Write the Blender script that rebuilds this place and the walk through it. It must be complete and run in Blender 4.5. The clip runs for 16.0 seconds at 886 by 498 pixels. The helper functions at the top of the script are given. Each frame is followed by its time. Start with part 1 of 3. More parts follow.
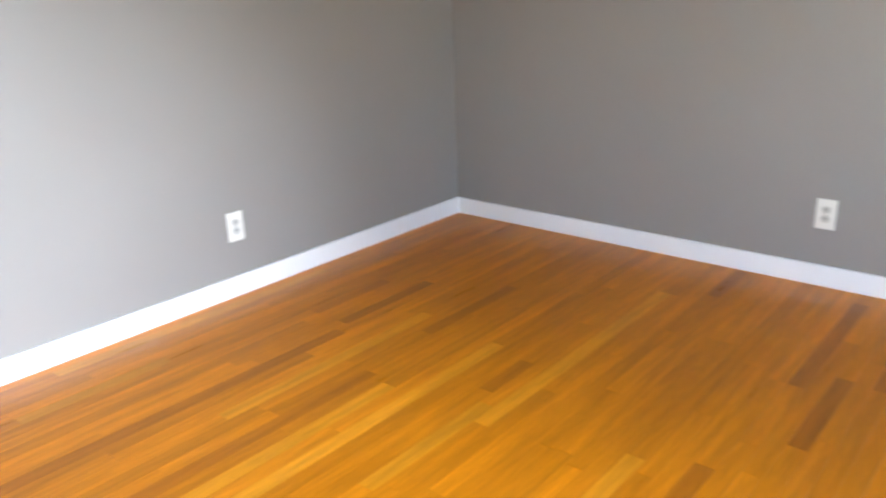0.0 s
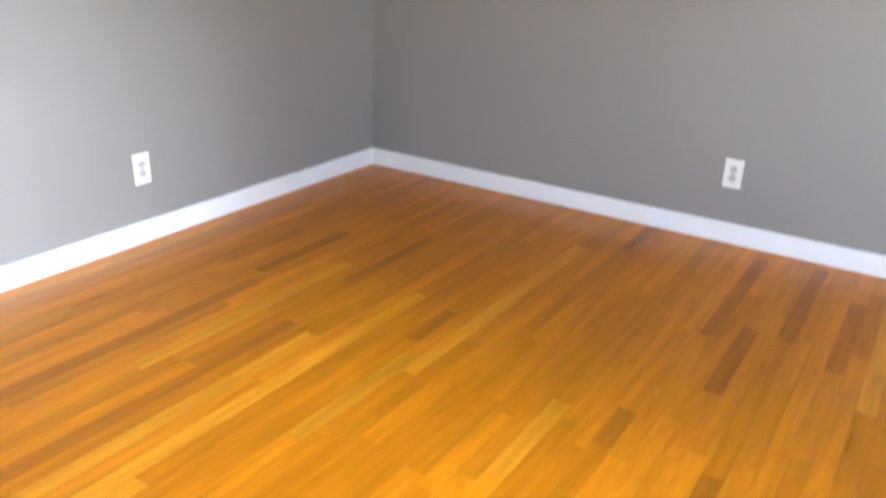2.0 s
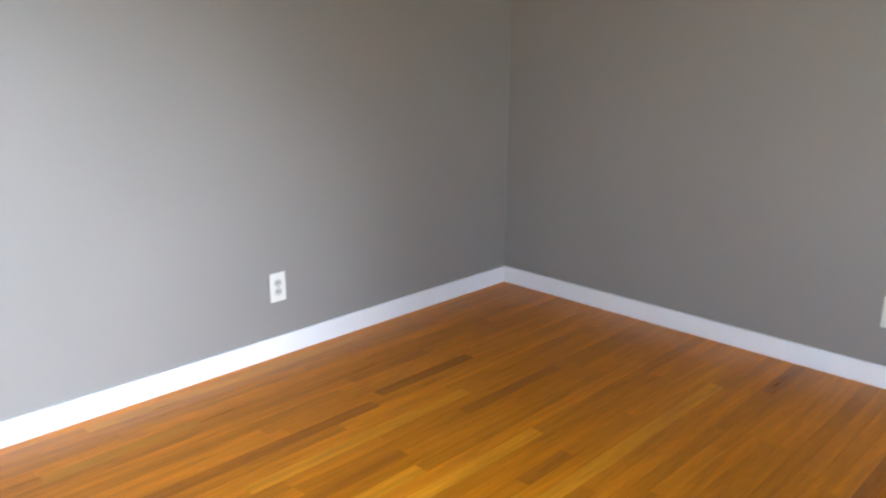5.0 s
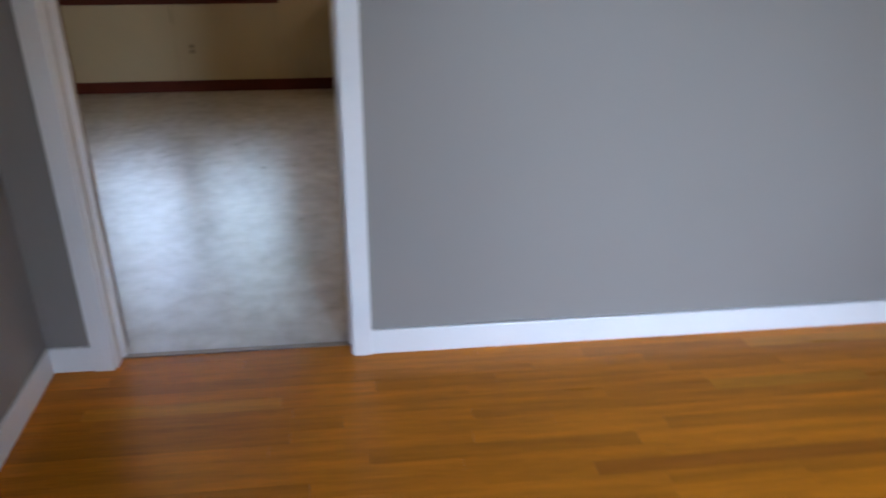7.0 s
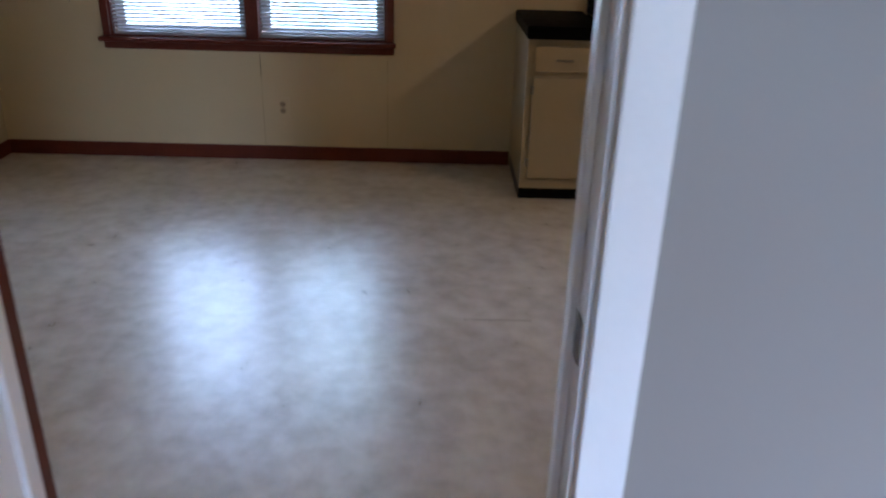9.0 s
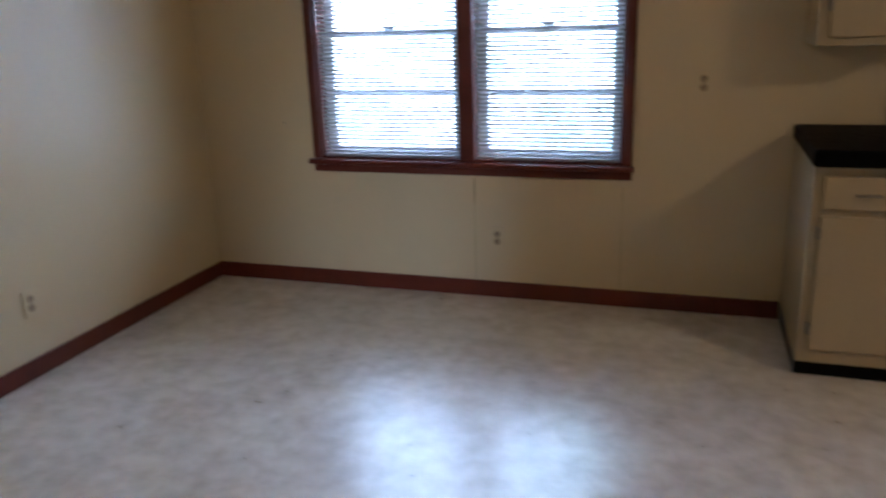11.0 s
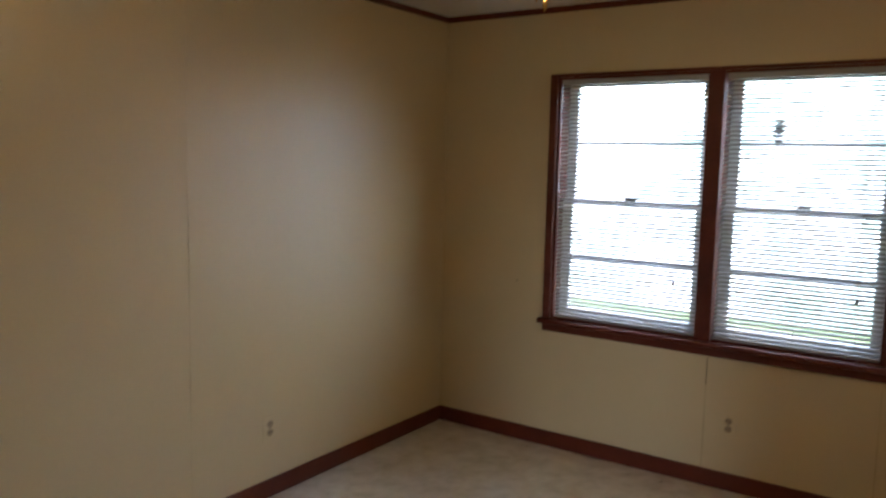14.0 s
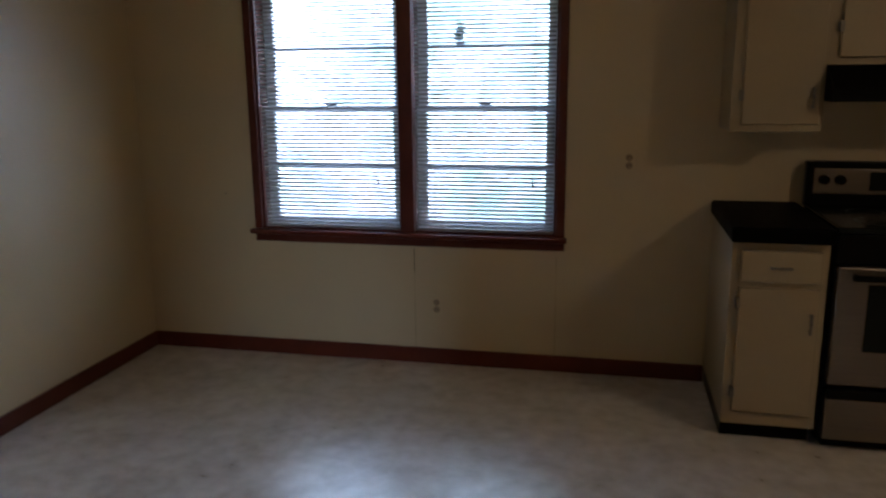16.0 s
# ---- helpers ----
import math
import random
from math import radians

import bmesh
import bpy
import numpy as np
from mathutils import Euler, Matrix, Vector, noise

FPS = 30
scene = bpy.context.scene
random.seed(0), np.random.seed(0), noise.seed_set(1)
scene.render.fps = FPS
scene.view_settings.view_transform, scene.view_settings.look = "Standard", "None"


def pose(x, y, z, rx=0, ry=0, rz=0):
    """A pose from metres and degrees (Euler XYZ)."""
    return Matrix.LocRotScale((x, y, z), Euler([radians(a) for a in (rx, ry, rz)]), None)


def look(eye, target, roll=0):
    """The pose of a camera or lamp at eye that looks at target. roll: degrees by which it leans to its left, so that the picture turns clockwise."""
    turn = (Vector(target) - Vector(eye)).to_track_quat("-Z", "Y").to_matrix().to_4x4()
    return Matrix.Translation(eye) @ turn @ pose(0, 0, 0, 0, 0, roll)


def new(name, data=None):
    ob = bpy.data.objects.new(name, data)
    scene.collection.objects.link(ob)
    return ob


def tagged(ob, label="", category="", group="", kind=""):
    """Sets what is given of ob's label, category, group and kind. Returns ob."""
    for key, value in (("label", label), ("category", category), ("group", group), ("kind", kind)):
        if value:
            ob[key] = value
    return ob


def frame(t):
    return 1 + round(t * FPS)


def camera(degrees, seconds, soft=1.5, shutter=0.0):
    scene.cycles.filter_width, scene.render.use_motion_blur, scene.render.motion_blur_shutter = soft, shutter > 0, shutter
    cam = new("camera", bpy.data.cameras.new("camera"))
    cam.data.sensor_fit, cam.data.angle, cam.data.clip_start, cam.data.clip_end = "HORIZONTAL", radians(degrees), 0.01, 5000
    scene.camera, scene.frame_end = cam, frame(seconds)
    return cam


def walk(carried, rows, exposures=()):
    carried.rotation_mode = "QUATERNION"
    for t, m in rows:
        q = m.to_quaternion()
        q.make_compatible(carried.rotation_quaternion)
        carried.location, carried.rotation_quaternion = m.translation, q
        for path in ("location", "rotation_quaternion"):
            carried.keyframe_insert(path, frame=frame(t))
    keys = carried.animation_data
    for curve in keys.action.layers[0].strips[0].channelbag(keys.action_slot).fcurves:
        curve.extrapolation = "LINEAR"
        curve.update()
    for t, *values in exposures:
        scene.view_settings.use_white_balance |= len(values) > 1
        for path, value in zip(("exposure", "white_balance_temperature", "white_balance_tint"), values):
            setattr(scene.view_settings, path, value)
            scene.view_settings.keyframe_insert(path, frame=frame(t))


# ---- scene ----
cam = camera(59.5, 16.0, soft=2.0, shutter=0.5)
PATH = [
    (0, (1.95, -2.827, 1.312), (3.374, -1.588, 0.653), -2.2),
    (0.5, (1.911, -2.769, 1.267), (3.483, -1.759, 0.553), -1.5),
    (1, (1.891, -2.725, 1.252), (3.368, -1.739, 0.333), 0.2),
    (1.5, (1.902, -2.725, 1.232), (3.431, -1.801, 0.332), 1.0),
    (2, (1.903, -2.72, 1.263), (3.461, -1.721, 0.504), 1.9),
    (2.5, (1.911, -2.714, 1.327), (3.531, -1.651, 0.833), 3.0),
    (3, (1.907, -2.72, 1.383), (3.541, -1.611, 1.064), 1.8),
    (5.5, (2.04, -2.762, 1.364), (3.24, -1.284, 0.751), -0.0),
    (6, (2.003, -2.649, 1.346), (2.95, -1.031, 0.65), 0.8),
    (6.5, (1.611, -2.515, 1.506), (2.233, -0.793, 0.701), 1.9),
    (7, (1.556, -2.298, 1.514), (1.776, -0.513, 0.639), 0.4),
    (7.5, (1.514, -1.887, 1.51), (1.539, -0.095, 0.623), 2.0),
    (8, (1.403, -1.478, 1.464), (1.391, 0.32, 0.589), 0.1),
    (8.2, (1.312, -1.405, 1.425), (1.440, 0.395, 0.564), 2.7),
    (9.2, (1.340, -0.68, 1.415), (1.320, 1.170, 0.620), 1.4),
    (10.5, (1.383, -0.074, 1.373), (1.039, 1.772, 0.682), 0.2),
    (11, (1.346, -0.005, 1.412), (0.743, 1.814, 0.839), -1.9),
    (11.5, (1.377, 0.036, 1.452), (0.482, 1.749, 0.937), -1.6),
    (12, (1.34, 0.022, 1.468), (0.258, 1.639, 1.006), -2.1),
    (12.5, (1.286, 0.005, 1.476), (0.112, 1.568, 1.048), -2.0),
    (13, (1.264, 0.013, 1.533), (0.053, 1.558, 1.151), -0.7),
    (13.5, (1.289, 0.023, 1.541), (0.077, 1.579, 1.212), 0.9),
    (14, (1.285, -0.021, 1.54), (0.166, 1.621, 1.314), 1.3),
    (14.5, (1.252, -0.048, 1.538), (0.235, 1.67, 1.435), 1.1),
    (15, (1.343, -0.009, 1.531), (0.471, 1.787, 1.408), 1.2),
    (15.5, (1.267, -0.095, 1.574), (0.683, 1.779, 1.192), -0.2),
    (15.7, (1.282, -0.103, 1.553), (0.78, 1.79, 1.148), -1.1),
    (16, (1.285, -0.125, 1.491), (0.868, 1.783, 1.062), -0.6),
]
EXPOSURES = ((0, 5.1, 6400, 10), (3, 5.2, 6200, 10), (5.5, 4.65, 6300, 10), (6.2, 4.4, 6200, 10), (7, 3.75, 5700, 10), (7.5, 3.75, 5600, 10), (8.2, 3.8, 5400, 11), (10.3, 4.8, 5000, 13), (11.2, 4.5, 5200, 11), (11.8, 4.35, 5500, 10), (12.5, 4.45, 5900, 11), (13.7, 4.4, 6300, 11), (14.5, 4.1, 6200, 10), (15.1, 3.45, 6200, 10), (15.5, 3.1, 5800, 11), (16, 3.5, 5400, 11))
walk(cam, [(t, look(eye, target, roll)) for t, eye, target, roll in PATH], EXPOSURES)

# ---- world, sun and large lights ----
world = bpy.data.worlds.new("sky")
scene.world = world
world.use_nodes = True
wn, wl = world.node_tree.nodes, world.node_tree.links
sky = wn.new("ShaderNodeTexSky")
sky.sky_type, sky.sun_disc = "NISHITA", False
sky.sun_elevation, sky.sun_rotation = radians(52), radians(90)
sky.dust_density = 3.0
wl.new(sky.outputs["Color"], wn["Background"].inputs["Color"])
wn["Background"].inputs["Strength"].default_value = 0.15


def lamp(name, kind, m, energy, color=(1, 1, 1), **more):
    data = bpy.data.lights.new(name, kind)
    data.energy, data.color = energy, color
    if "size" in more:
        data.shape, data.size, data.size_y = "RECTANGLE", more["size"][0], more["size"][1]
    if "spread" in more:
        data.spread = radians(more["spread"])
    if "radius" in more:
        data.shadow_soft_size = more["radius"]
    if "angle" in more:
        data.angle = radians(more["angle"])
    ob = new(name, data)
    ob.matrix_world = m
    return ob


WEST_LAMP = 0.54
SOUTH = -5.0          # back wall of the grey room
lamp("sun", "SUN", look((0, 0, 8), (-0.75, -0.05, 7)), 1.0, (1, 0.96, 0.9), angle=10.0)
# sky light in the unseen back window's opening, aimed low for its unbuilt slats
lamp("window_light", "AREA", look((3.2, SOUTH + 0.02, 1.45), (2.5, 0, 0.0)), 1.1, (0.74, 0.85, 1), size=(0.8, 1.0), spread=46)
# wide fill added in the same opening, turned towards the east wall
lamp("window_light_wide", "AREA", look((3.2, SOUTH + 0.03, 1.45), (4.6, -2.0, 0.3)), 0.45, (0.84, 0.92, 1), size=(1.0, 1.1))
# fill lamp added in an unseen, assumed west opening to brighten the east wall
lamp("added_fill_west", "AREA", look((WEST_LAMP, -4.0, 1.4), (5.3, -2.2, 1.3)), 1.5, (0.82, 0.91, 1), size=(1.1, 1.1), spread=120)

# ---- materials ----


def material(name, color, rough=0.5, metal=0.0, vary=0.08, scale=6.0, fine=60.0, bump=0.05, stretch=(1, 1, 1), coat=0.0, emit=0.0, emit_color=None, rand=0.0, island=False, spec=0.5):
    """A surface with broad and fine variation of tone, and a fine relief."""
    m = bpy.data.materials.new(name)
    m.use_nodes = True
    n, l = m.node_tree.nodes, m.node_tree.links
    b = n["Principled BSDF"]
    co = n.new("ShaderNodeTexCoord")
    mp = n.new("ShaderNodeMapping")
    mp.inputs["Scale"].default_value = stretch
    geo = n.new("ShaderNodeNewGeometry")
    l.new(geo.outputs["Position"], mp.inputs["Vector"])
    broad, grain = n.new("ShaderNodeTexNoise"), n.new("ShaderNodeTexNoise")
    broad.inputs["Scale"].default_value, grain.inputs["Scale"].default_value = scale, fine
    broad.inputs["Detail"].default_value = grain.inputs["Detail"].default_value = 4
    if rand:
        info = n.new("ShaderNodeObjectInfo")
        shift = n.new("ShaderNodeVectorMath")
        shift.operation = "MULTIPLY_ADD"
        cmb = n.new("ShaderNodeCombineXYZ")
        src = geo.outputs["Random Per Island"] if island else info.outputs["Random"]
        l.new(src, cmb.inputs["X"])
        l.new(src, cmb.inputs["Y"])
        shift.inputs[1].default_value = (37, 91, 0)
        l.new(cmb.outputs[0], shift.inputs[0])
        l.new(mp.outputs[0], shift.inputs[2])
        l.new(shift.outputs[0], broad.inputs["Vector"])
        l.new(shift.outputs[0], grain.inputs["Vector"])
    else:
        l.new(mp.outputs[0], broad.inputs["Vector"])
        l.new(mp.outputs[0], grain.inputs["Vector"])
    add = n.new("ShaderNodeMath")
    add.operation = "MULTIPLY_ADD"
    l.new(grain.outputs["Fac"], add.inputs[0])
    add.inputs[1].default_value = 0.5
    l.new(broad.outputs["Fac"], add.inputs[2])          # about 0.75 in the middle
    rng = n.new("ShaderNodeMapRange")
    rng.inputs["From Min"].default_value, rng.inputs["From Max"].default_value = 0.45, 1.05
    rng.inputs["To Min"].default_value, rng.inputs["To Max"].default_value = 1 - vary, 1 + vary
    l.new(add.outputs[0], rng.inputs["Value"])
    tone = rng.outputs[0]
    if rand:
        r2 = n.new("ShaderNodeMapRange")
        r2.inputs["To Min"].default_value, r2.inputs["To Max"].default_value = 1 - rand, 1 + rand
        l.new(src, r2.inputs["Value"])
        mul = n.new("ShaderNodeMath")
        mul.operation = "MULTIPLY"
        l.new(tone, mul.inputs[0])
        l.new(r2.outputs[0], mul.inputs[1])
        tone = mul.outputs[0]
    mix = n.new("ShaderNodeVectorMath")
    mix.operation = "SCALE"
    mix.inputs[0].default_value = color
    l.new(tone, mix.inputs["Scale"])
    l.new(mix.outputs[0], b.inputs["Base Color"])
    rr = n.new("ShaderNodeMapRange")
    rr.inputs["To Min"].default_value, rr.inputs["To Max"].default_value = max(0.02, rough * 0.8), min(1, rough * 1.2)
    l.new(broad.outputs["Fac"], rr.inputs["Value"])
    l.new(rr.outputs[0], b.inputs["Roughness"])
    b.inputs["Metallic"].default_value = metal
    b.inputs["Coat Weight"].default_value = coat
    b.inputs["Specular IOR Level"].default_value = spec
    if bump:
        bm_ = n.new("ShaderNodeBump")
        bm_.inputs["Strength"].default_value, bm_.inputs["Distance"].default_value = bump, 0.01
        l.new(add.outputs[0], bm_.inputs["Height"])
        l.new(bm_.outputs[0], b.inputs["Normal"])
    if emit:
        b.inputs["Emission Color"].default_value = (*(emit_color or color), 1)
        b.inputs["Emission Strength"].default_value = emit
    return m


GREY = material("grey_wall_paint", (0.295, 0.275, 0.256), 0.46, vary=0.03, scale=2, fine=120, bump=0.06)
WHITE = material("white_trim_paint", (0.88, 0.885, 0.89), 0.35, vary=0.03, scale=3, fine=80, bump=0.03)
CREAM = material("cream_wall_paint", (0.48, 0.39, 0.240), 0.35, vary=0.035, scale=2, fine=110, bump=0.08)
CEIL = material("ceiling_paint", (0.66, 0.65, 0.62), 0.8, vary=0.05, scale=4, fine=90, bump=0.25)
DARK = material("stained_wood_trim", (0.085, 0.016, 0.007), 0.42, spec=0.3, vary=0.25, scale=5, fine=50, bump=0.05, stretch=(1, 1, 1))
OAKS = dict(rough=0.30, spec=0.2, vary=0.27, scale=2.2, fine=11, bump=0.03, stretch=(1.2, 14, 1), rand=0.15, coat=0.0)
OAK = material("oak_strip", (0.57, 0.190, 0.005), **OAKS)
OAK_ISLAND = material("oak_strip_far", (0.57, 0.190, 0.005), island=True, **OAKS)
OAK_DARK = material("oak_strip_dark", (0.39, 0.125, 0.006), **OAKS)
OAK_PALE = material("oak_strip_pale", (0.63, 0.245, 0.012), **OAKS)
OAK_GAP = material("oak_joint", (0.10, 0.035, 0.008), 0.6)
CAB = material("cream_cabinet_paint", (0.32, 0.25, 0.145), 0.42, vary=0.05, scale=4, fine=60)
COUNTER = material("black_laminate", (0.0030, 0.0028, 0.0028), 0.5, vary=0.3, scale=30, fine=200, spec=0.02)
BLACK = material("black_enamel", (0.004, 0.004, 0.004), 0.3, vary=0.2, spec=0.07)
BLACKGLASS = material("black_oven_glass", (0.010, 0.012, 0.011), 0.15, vary=0.1, bump=0, spec=0.08)
STEEL = material("brushed_steel", (0.20, 0.175, 0.15), 0.34, metal=1.0, vary=0.08, scale=3, fine=40, stretch=(1, 1, 30), bump=0.02)
BRASS = material("brass", (0.55, 0.36, 0.13), 0.3, metal=1.0, vary=0.15)
PEWTER = material("dull_pewter", (0.22, 0.20, 0.17), 0.4, metal=1.0, vary=0.2)
# the white blind's backlit shade is put into this darker colour
SLAT = material("white_blind_painted_shade", (0.29, 0.285, 0.275), 0.5, vary=0.03, bump=0, spec=0.2)
SASH = material("white_sash_paint", (0.62, 0.64, 0.66), 0.4, vary=0.05)
MUNTIN = material("grey_muntin", (0.26, 0.28, 0.31), 0.45, vary=0.05)
PLATE_W = material("white_outlet_plastic", (0.82, 0.80, 0.74), 0.35, vary=0.02, bump=0)
FACE_W = material("white_receptacle", (0.56, 0.55, 0.50), 0.4, vary=0.03, bump=0)
PLATE_C = material("cream_outlet_plastic", (0.70, 0.62, 0.47), 0.35, vary=0.03, bump=0)
IVORY = material("outlet_face", (0.27, 0.21, 0.135), 0.4, vary=0.05, bump=0)
SEAM = material("wall_panel_seam", (0.42, 0.338, 0.205), 0.5, vary=0.1, bump=0)
SLOT = material("outlet_slot", (0.03, 0.025, 0.02), 0.6, vary=0.05, bump=0)
FANWOOD = material("dark_fan_wood", (0.075, 0.035, 0.022), 0.4, vary=0.3, scale=5, fine=40, stretch=(3, 3, 1))
SHADE = material("lit_frosted_glass", (0.95, 0.85, 0.65), 0.4, vary=0.02, bump=0, emit=0.95, emit_color=(1.0, 0.68, 0.34))
DOME = material("lit_dome_glass", (0.95, 0.88, 0.72), 0.4, vary=0.02, bump=0, emit=5.0, emit_color=(1.0, 0.70, 0.40))
GRASS = material("lawn", (0.10, 0.14, 0.045), 0.9, vary=0.35, scale=0.8, fine=20, bump=0.4)
LEAF = material("leaves", (0.07, 0.12, 0.04), 0.6, vary=0.3, scale=1.0, fine=10, rand=0.4, island=True)
BARK = material("bark", (0.12, 0.09, 0.06), 0.9, vary=0.3, scale=6, fine=40, bump=0.5)
BRICKM = material("outer_wall", (0.45, 0.42, 0.38), 0.8)
ORN = material("green_ornament", (0.018, 0.032, 0.026), 0.5)
STRIP = material("threshold_metal", (0.25, 0.20, 0.15), 0.4, metal=0.6)

# sheet vinyl: soft mottled blotches of cream, tan and grey
VINYL = bpy.data.materials.new("mottled_sheet_vinyl")
VINYL.use_nodes = True
n, l = VINYL.node_tree.nodes, VINYL.node_tree.links
b = n["Principled BSDF"]
geo = n.new("ShaderNodeNewGeometry")
n1, n2, n3 = (n.new("ShaderNodeTexNoise") for _ in range(3))
for node, s, d in ((n1, 3.2, 6), (n2, 12, 6), (n3, 45, 3)):
    node.inputs["Scale"].default_value, node.inputs["Detail"].default_value = s, d
    node.inputs["Distortion"].default_value = 0.15
    l.new(geo.outputs["Position"], node.inputs["Vector"])
ramp = n.new("ShaderNodeValToRGB")
ramp.color_ramp.elements[0].position, ramp.color_ramp.elements[0].color = 0.30, (0.36, 0.315, 0.255, 1)
ramp.color_ramp.elements[1].position, ramp.color_ramp.elements[1].color = 0.70, (0.68, 0.64, 0.585, 1)
mid = ramp.color_ramp.elements.new(0.5)
mid.color = (0.53, 0.485, 0.43, 1)
avg = n.new("ShaderNodeMath")
avg.operation = "MULTIPLY_ADD"
avg.inputs[1].default_value = 0.55
half = n.new("ShaderNodeMath")
half.operation = "MULTIPLY"
half.inputs[1].default_value = 0.45
l.new(n1.outputs["Fac"], half.inputs[0])
l.new(n2.outputs["Fac"], avg.inputs[0])
l.new(half.outputs[0], avg.inputs[2])
l.new(avg.outputs[0], ramp.inputs["Fac"])
l.new(ramp.outputs["Color"], b.inputs["Base Color"])
rr = n.new("ShaderNodeMapRange")
rr.inputs["To Min"].default_value, rr.inputs["To Max"].default_value = 0.24, 0.36
l.new(n2.outputs["Fac"], rr.inputs["Value"])
l.new(rr.outputs[0], b.inputs["Roughness"])
bp = n.new("ShaderNodeBump")
bp.inputs["Strength"].default_value, bp.inputs["Distance"].default_value = 0.06, 0.01
l.new(n2.outputs["Fac"], bp.inputs["Height"])
l.new(bp.outputs[0], b.inputs["Normal"])
b.inputs["Specular IOR Level"].default_value = 1.0

GLASS = bpy.data.materials.new("window_glass")
GLASS.use_nodes = True
b = GLASS.node_tree.nodes["Principled BSDF"]
b.inputs["Base Color"].default_value = (0.97, 0.98, 0.98, 1)
b.inputs["Transmission Weight"].default_value, b.inputs["Roughness"].default_value, b.inputs["IOR"].default_value = 1.0, 0.0, 1.1

# ---- mesh helpers ----


def box(bm, x0, x1, y0, y1, z0, z1, bevel=0.0):
    vs = [bm.verts.new((x, y, z)) for x in (x0, x1) for y in (y0, y1) for z in (z0, z1)]
    fs = [bm.faces.new([vs[i] for i in q]) for q in ((0, 1, 3, 2), (4, 6, 7, 5), (0, 4, 5, 1), (2, 3, 7, 6), (0, 2, 6, 4), (1, 5, 7, 3))]
    if bevel:
        edges = list({e for f in fs for e in f.edges})
        bmesh.ops.bevel(bm, geom=edges, offset=bevel, segments=2, affect="EDGES", profile=0.5)
    return bm


def boxes(*specs, bevel=0.0):
    bm = bmesh.new()
    for s in specs:
        box(bm, *s, bevel=bevel)
    return bm


def rod(bm, a, c, r, seg=12, r2=None):
    a, c = Vector(a), Vector(c)
    d = c - a
    m = Matrix.Translation((a + c) / 2) @ d.to_track_quat("Z", "Y").to_matrix().to_4x4()
    bmesh.ops.create_cone(bm, cap_ends=True, segments=seg, radius1=r, radius2=r if r2 is None else r2, depth=d.length, matrix=m)
    return bm


def lathe(bm, profile, seg=24, m=Matrix()):
    """Turn a profile of (radius, height) about the z axis."""
    rings = []
    for r, z in profile:
        rings.append([bm.verts.new(m @ Vector((r * math.cos(2 * math.pi * i / seg), r * math.sin(2 * math.pi * i / seg), z))) for i in range(seg)])
    for a, c in zip(rings, rings[1:]):
        for i in range(seg):
            j = (i + 1) % seg
            bm.faces.new((a[i], a[j], c[j], c[i])).smooth = True
    return bm


def mesh_of(name, bm, mat):
    bmesh.ops.recalc_face_normals(bm, faces=bm.faces)
    me = bpy.data.meshes.new(name)
    bm.to_mesh(me)
    bm.free()
    me.materials.append(mat)
    return me


def part(name, bm, mat, parent, label=""):
    ob = new(name, mesh_of(name, bm, mat))
    ob.parent = parent
    return tagged(ob, label)


def structure(name, bm, mat, label, category):
    return tagged(new(name, mesh_of(name, bm, mat)), label, category, kind="structure")


def thing(name, label, category, m=Matrix(), group=""):
    ob = new(name)
    ob.matrix_world = m
    ob.empty_display_size = 0.1
    return tagged(ob, label, category, group)


def holed(x0, x1, y0, y1, z0, z1, holes, axis="x"):
    """A wall as boxes round its openings; holes: (from, to, bottom, top) along the axis."""
    out, at = [], x0 if axis == "x" else y0
    end = x1 if axis == "x" else y1

    def add(a, c, bottom, top):
        if c - a > 1e-4 and top - bottom > 1e-4:
            out.append((a, c, y0, y1, bottom, top) if axis == "x" else (x0, x1, a, c, bottom, top))
    for a, c, bottom, top in sorted(holes):
        add(at, a, z0, z1)
        add(a, c, z0, bottom)
        add(a, c, top, z1)
        at = c
    add(at, end, z0, z1)
    return boxes(*out)


# ---- plan ----
H = 2.345                                  # ceilings
T = 0.13                                  # the wall between the rooms
WEST, EAST = 0.52, 5.352                   # the grey room
KW, KE, KN = -1.26, 5.20, 3.714            # the kitchen
DX0, DX1, DH = 0.737, 1.520, 2.03         # the doorway
WX0, WX1, WZ0, WZ1 = -0.550, 1.026, 0.71, 1.985   # window opening in the kitchen

# ---- structure ----
structure("wall_north_grey", holed(KW - 0.1, EAST + 0.1, 0, T / 2, 0, H, [(DX0 - 0.02, DX1 + 0.02, 0, DH + 0.02)]), GREY, "warm grey painted wall with a doorway", "wall")
structure("wall_south_kitchen", holed(KW, KE, T / 2, T, 0, H, [(DX0 - 0.02, DX1 + 0.02, 0, DH + 0.02)]), CREAM, "cream painted kitchen wall with a doorway", "wall")
structure("wall_east_grey", holed(EAST, EAST + 0.15, SOUTH, 0, 0, H, [], "y"), GREY, "warm grey painted wall with a white baseboard", "wall")
# the west opening is assumed, cut for the added fill lamp
structure("wall_west_grey", holed(WEST - 0.12, WEST, SOUTH, 0, 0, H, [(-4.56, -3.44, 0.84, 1.96)], "y"), GREY, "warm grey painted wall beside the doorway", "wall")
structure("wall_back_grey", holed(WEST - 0.12, EAST + 0.15, SOUTH - 0.15, SOUTH, 0, H, [(2.68, 3.72, 0.88, 2.02)]), GREY, "warm grey painted wall with a window", "wall")
structure("wall_north_kitchen", holed(KW - 0.15, KE + 0.15, KN, KN + 0.16, 0, H, [(WX0, WX1, WZ0, WZ1)]), CREAM, "cream painted panelled wall with a double window", "wall")
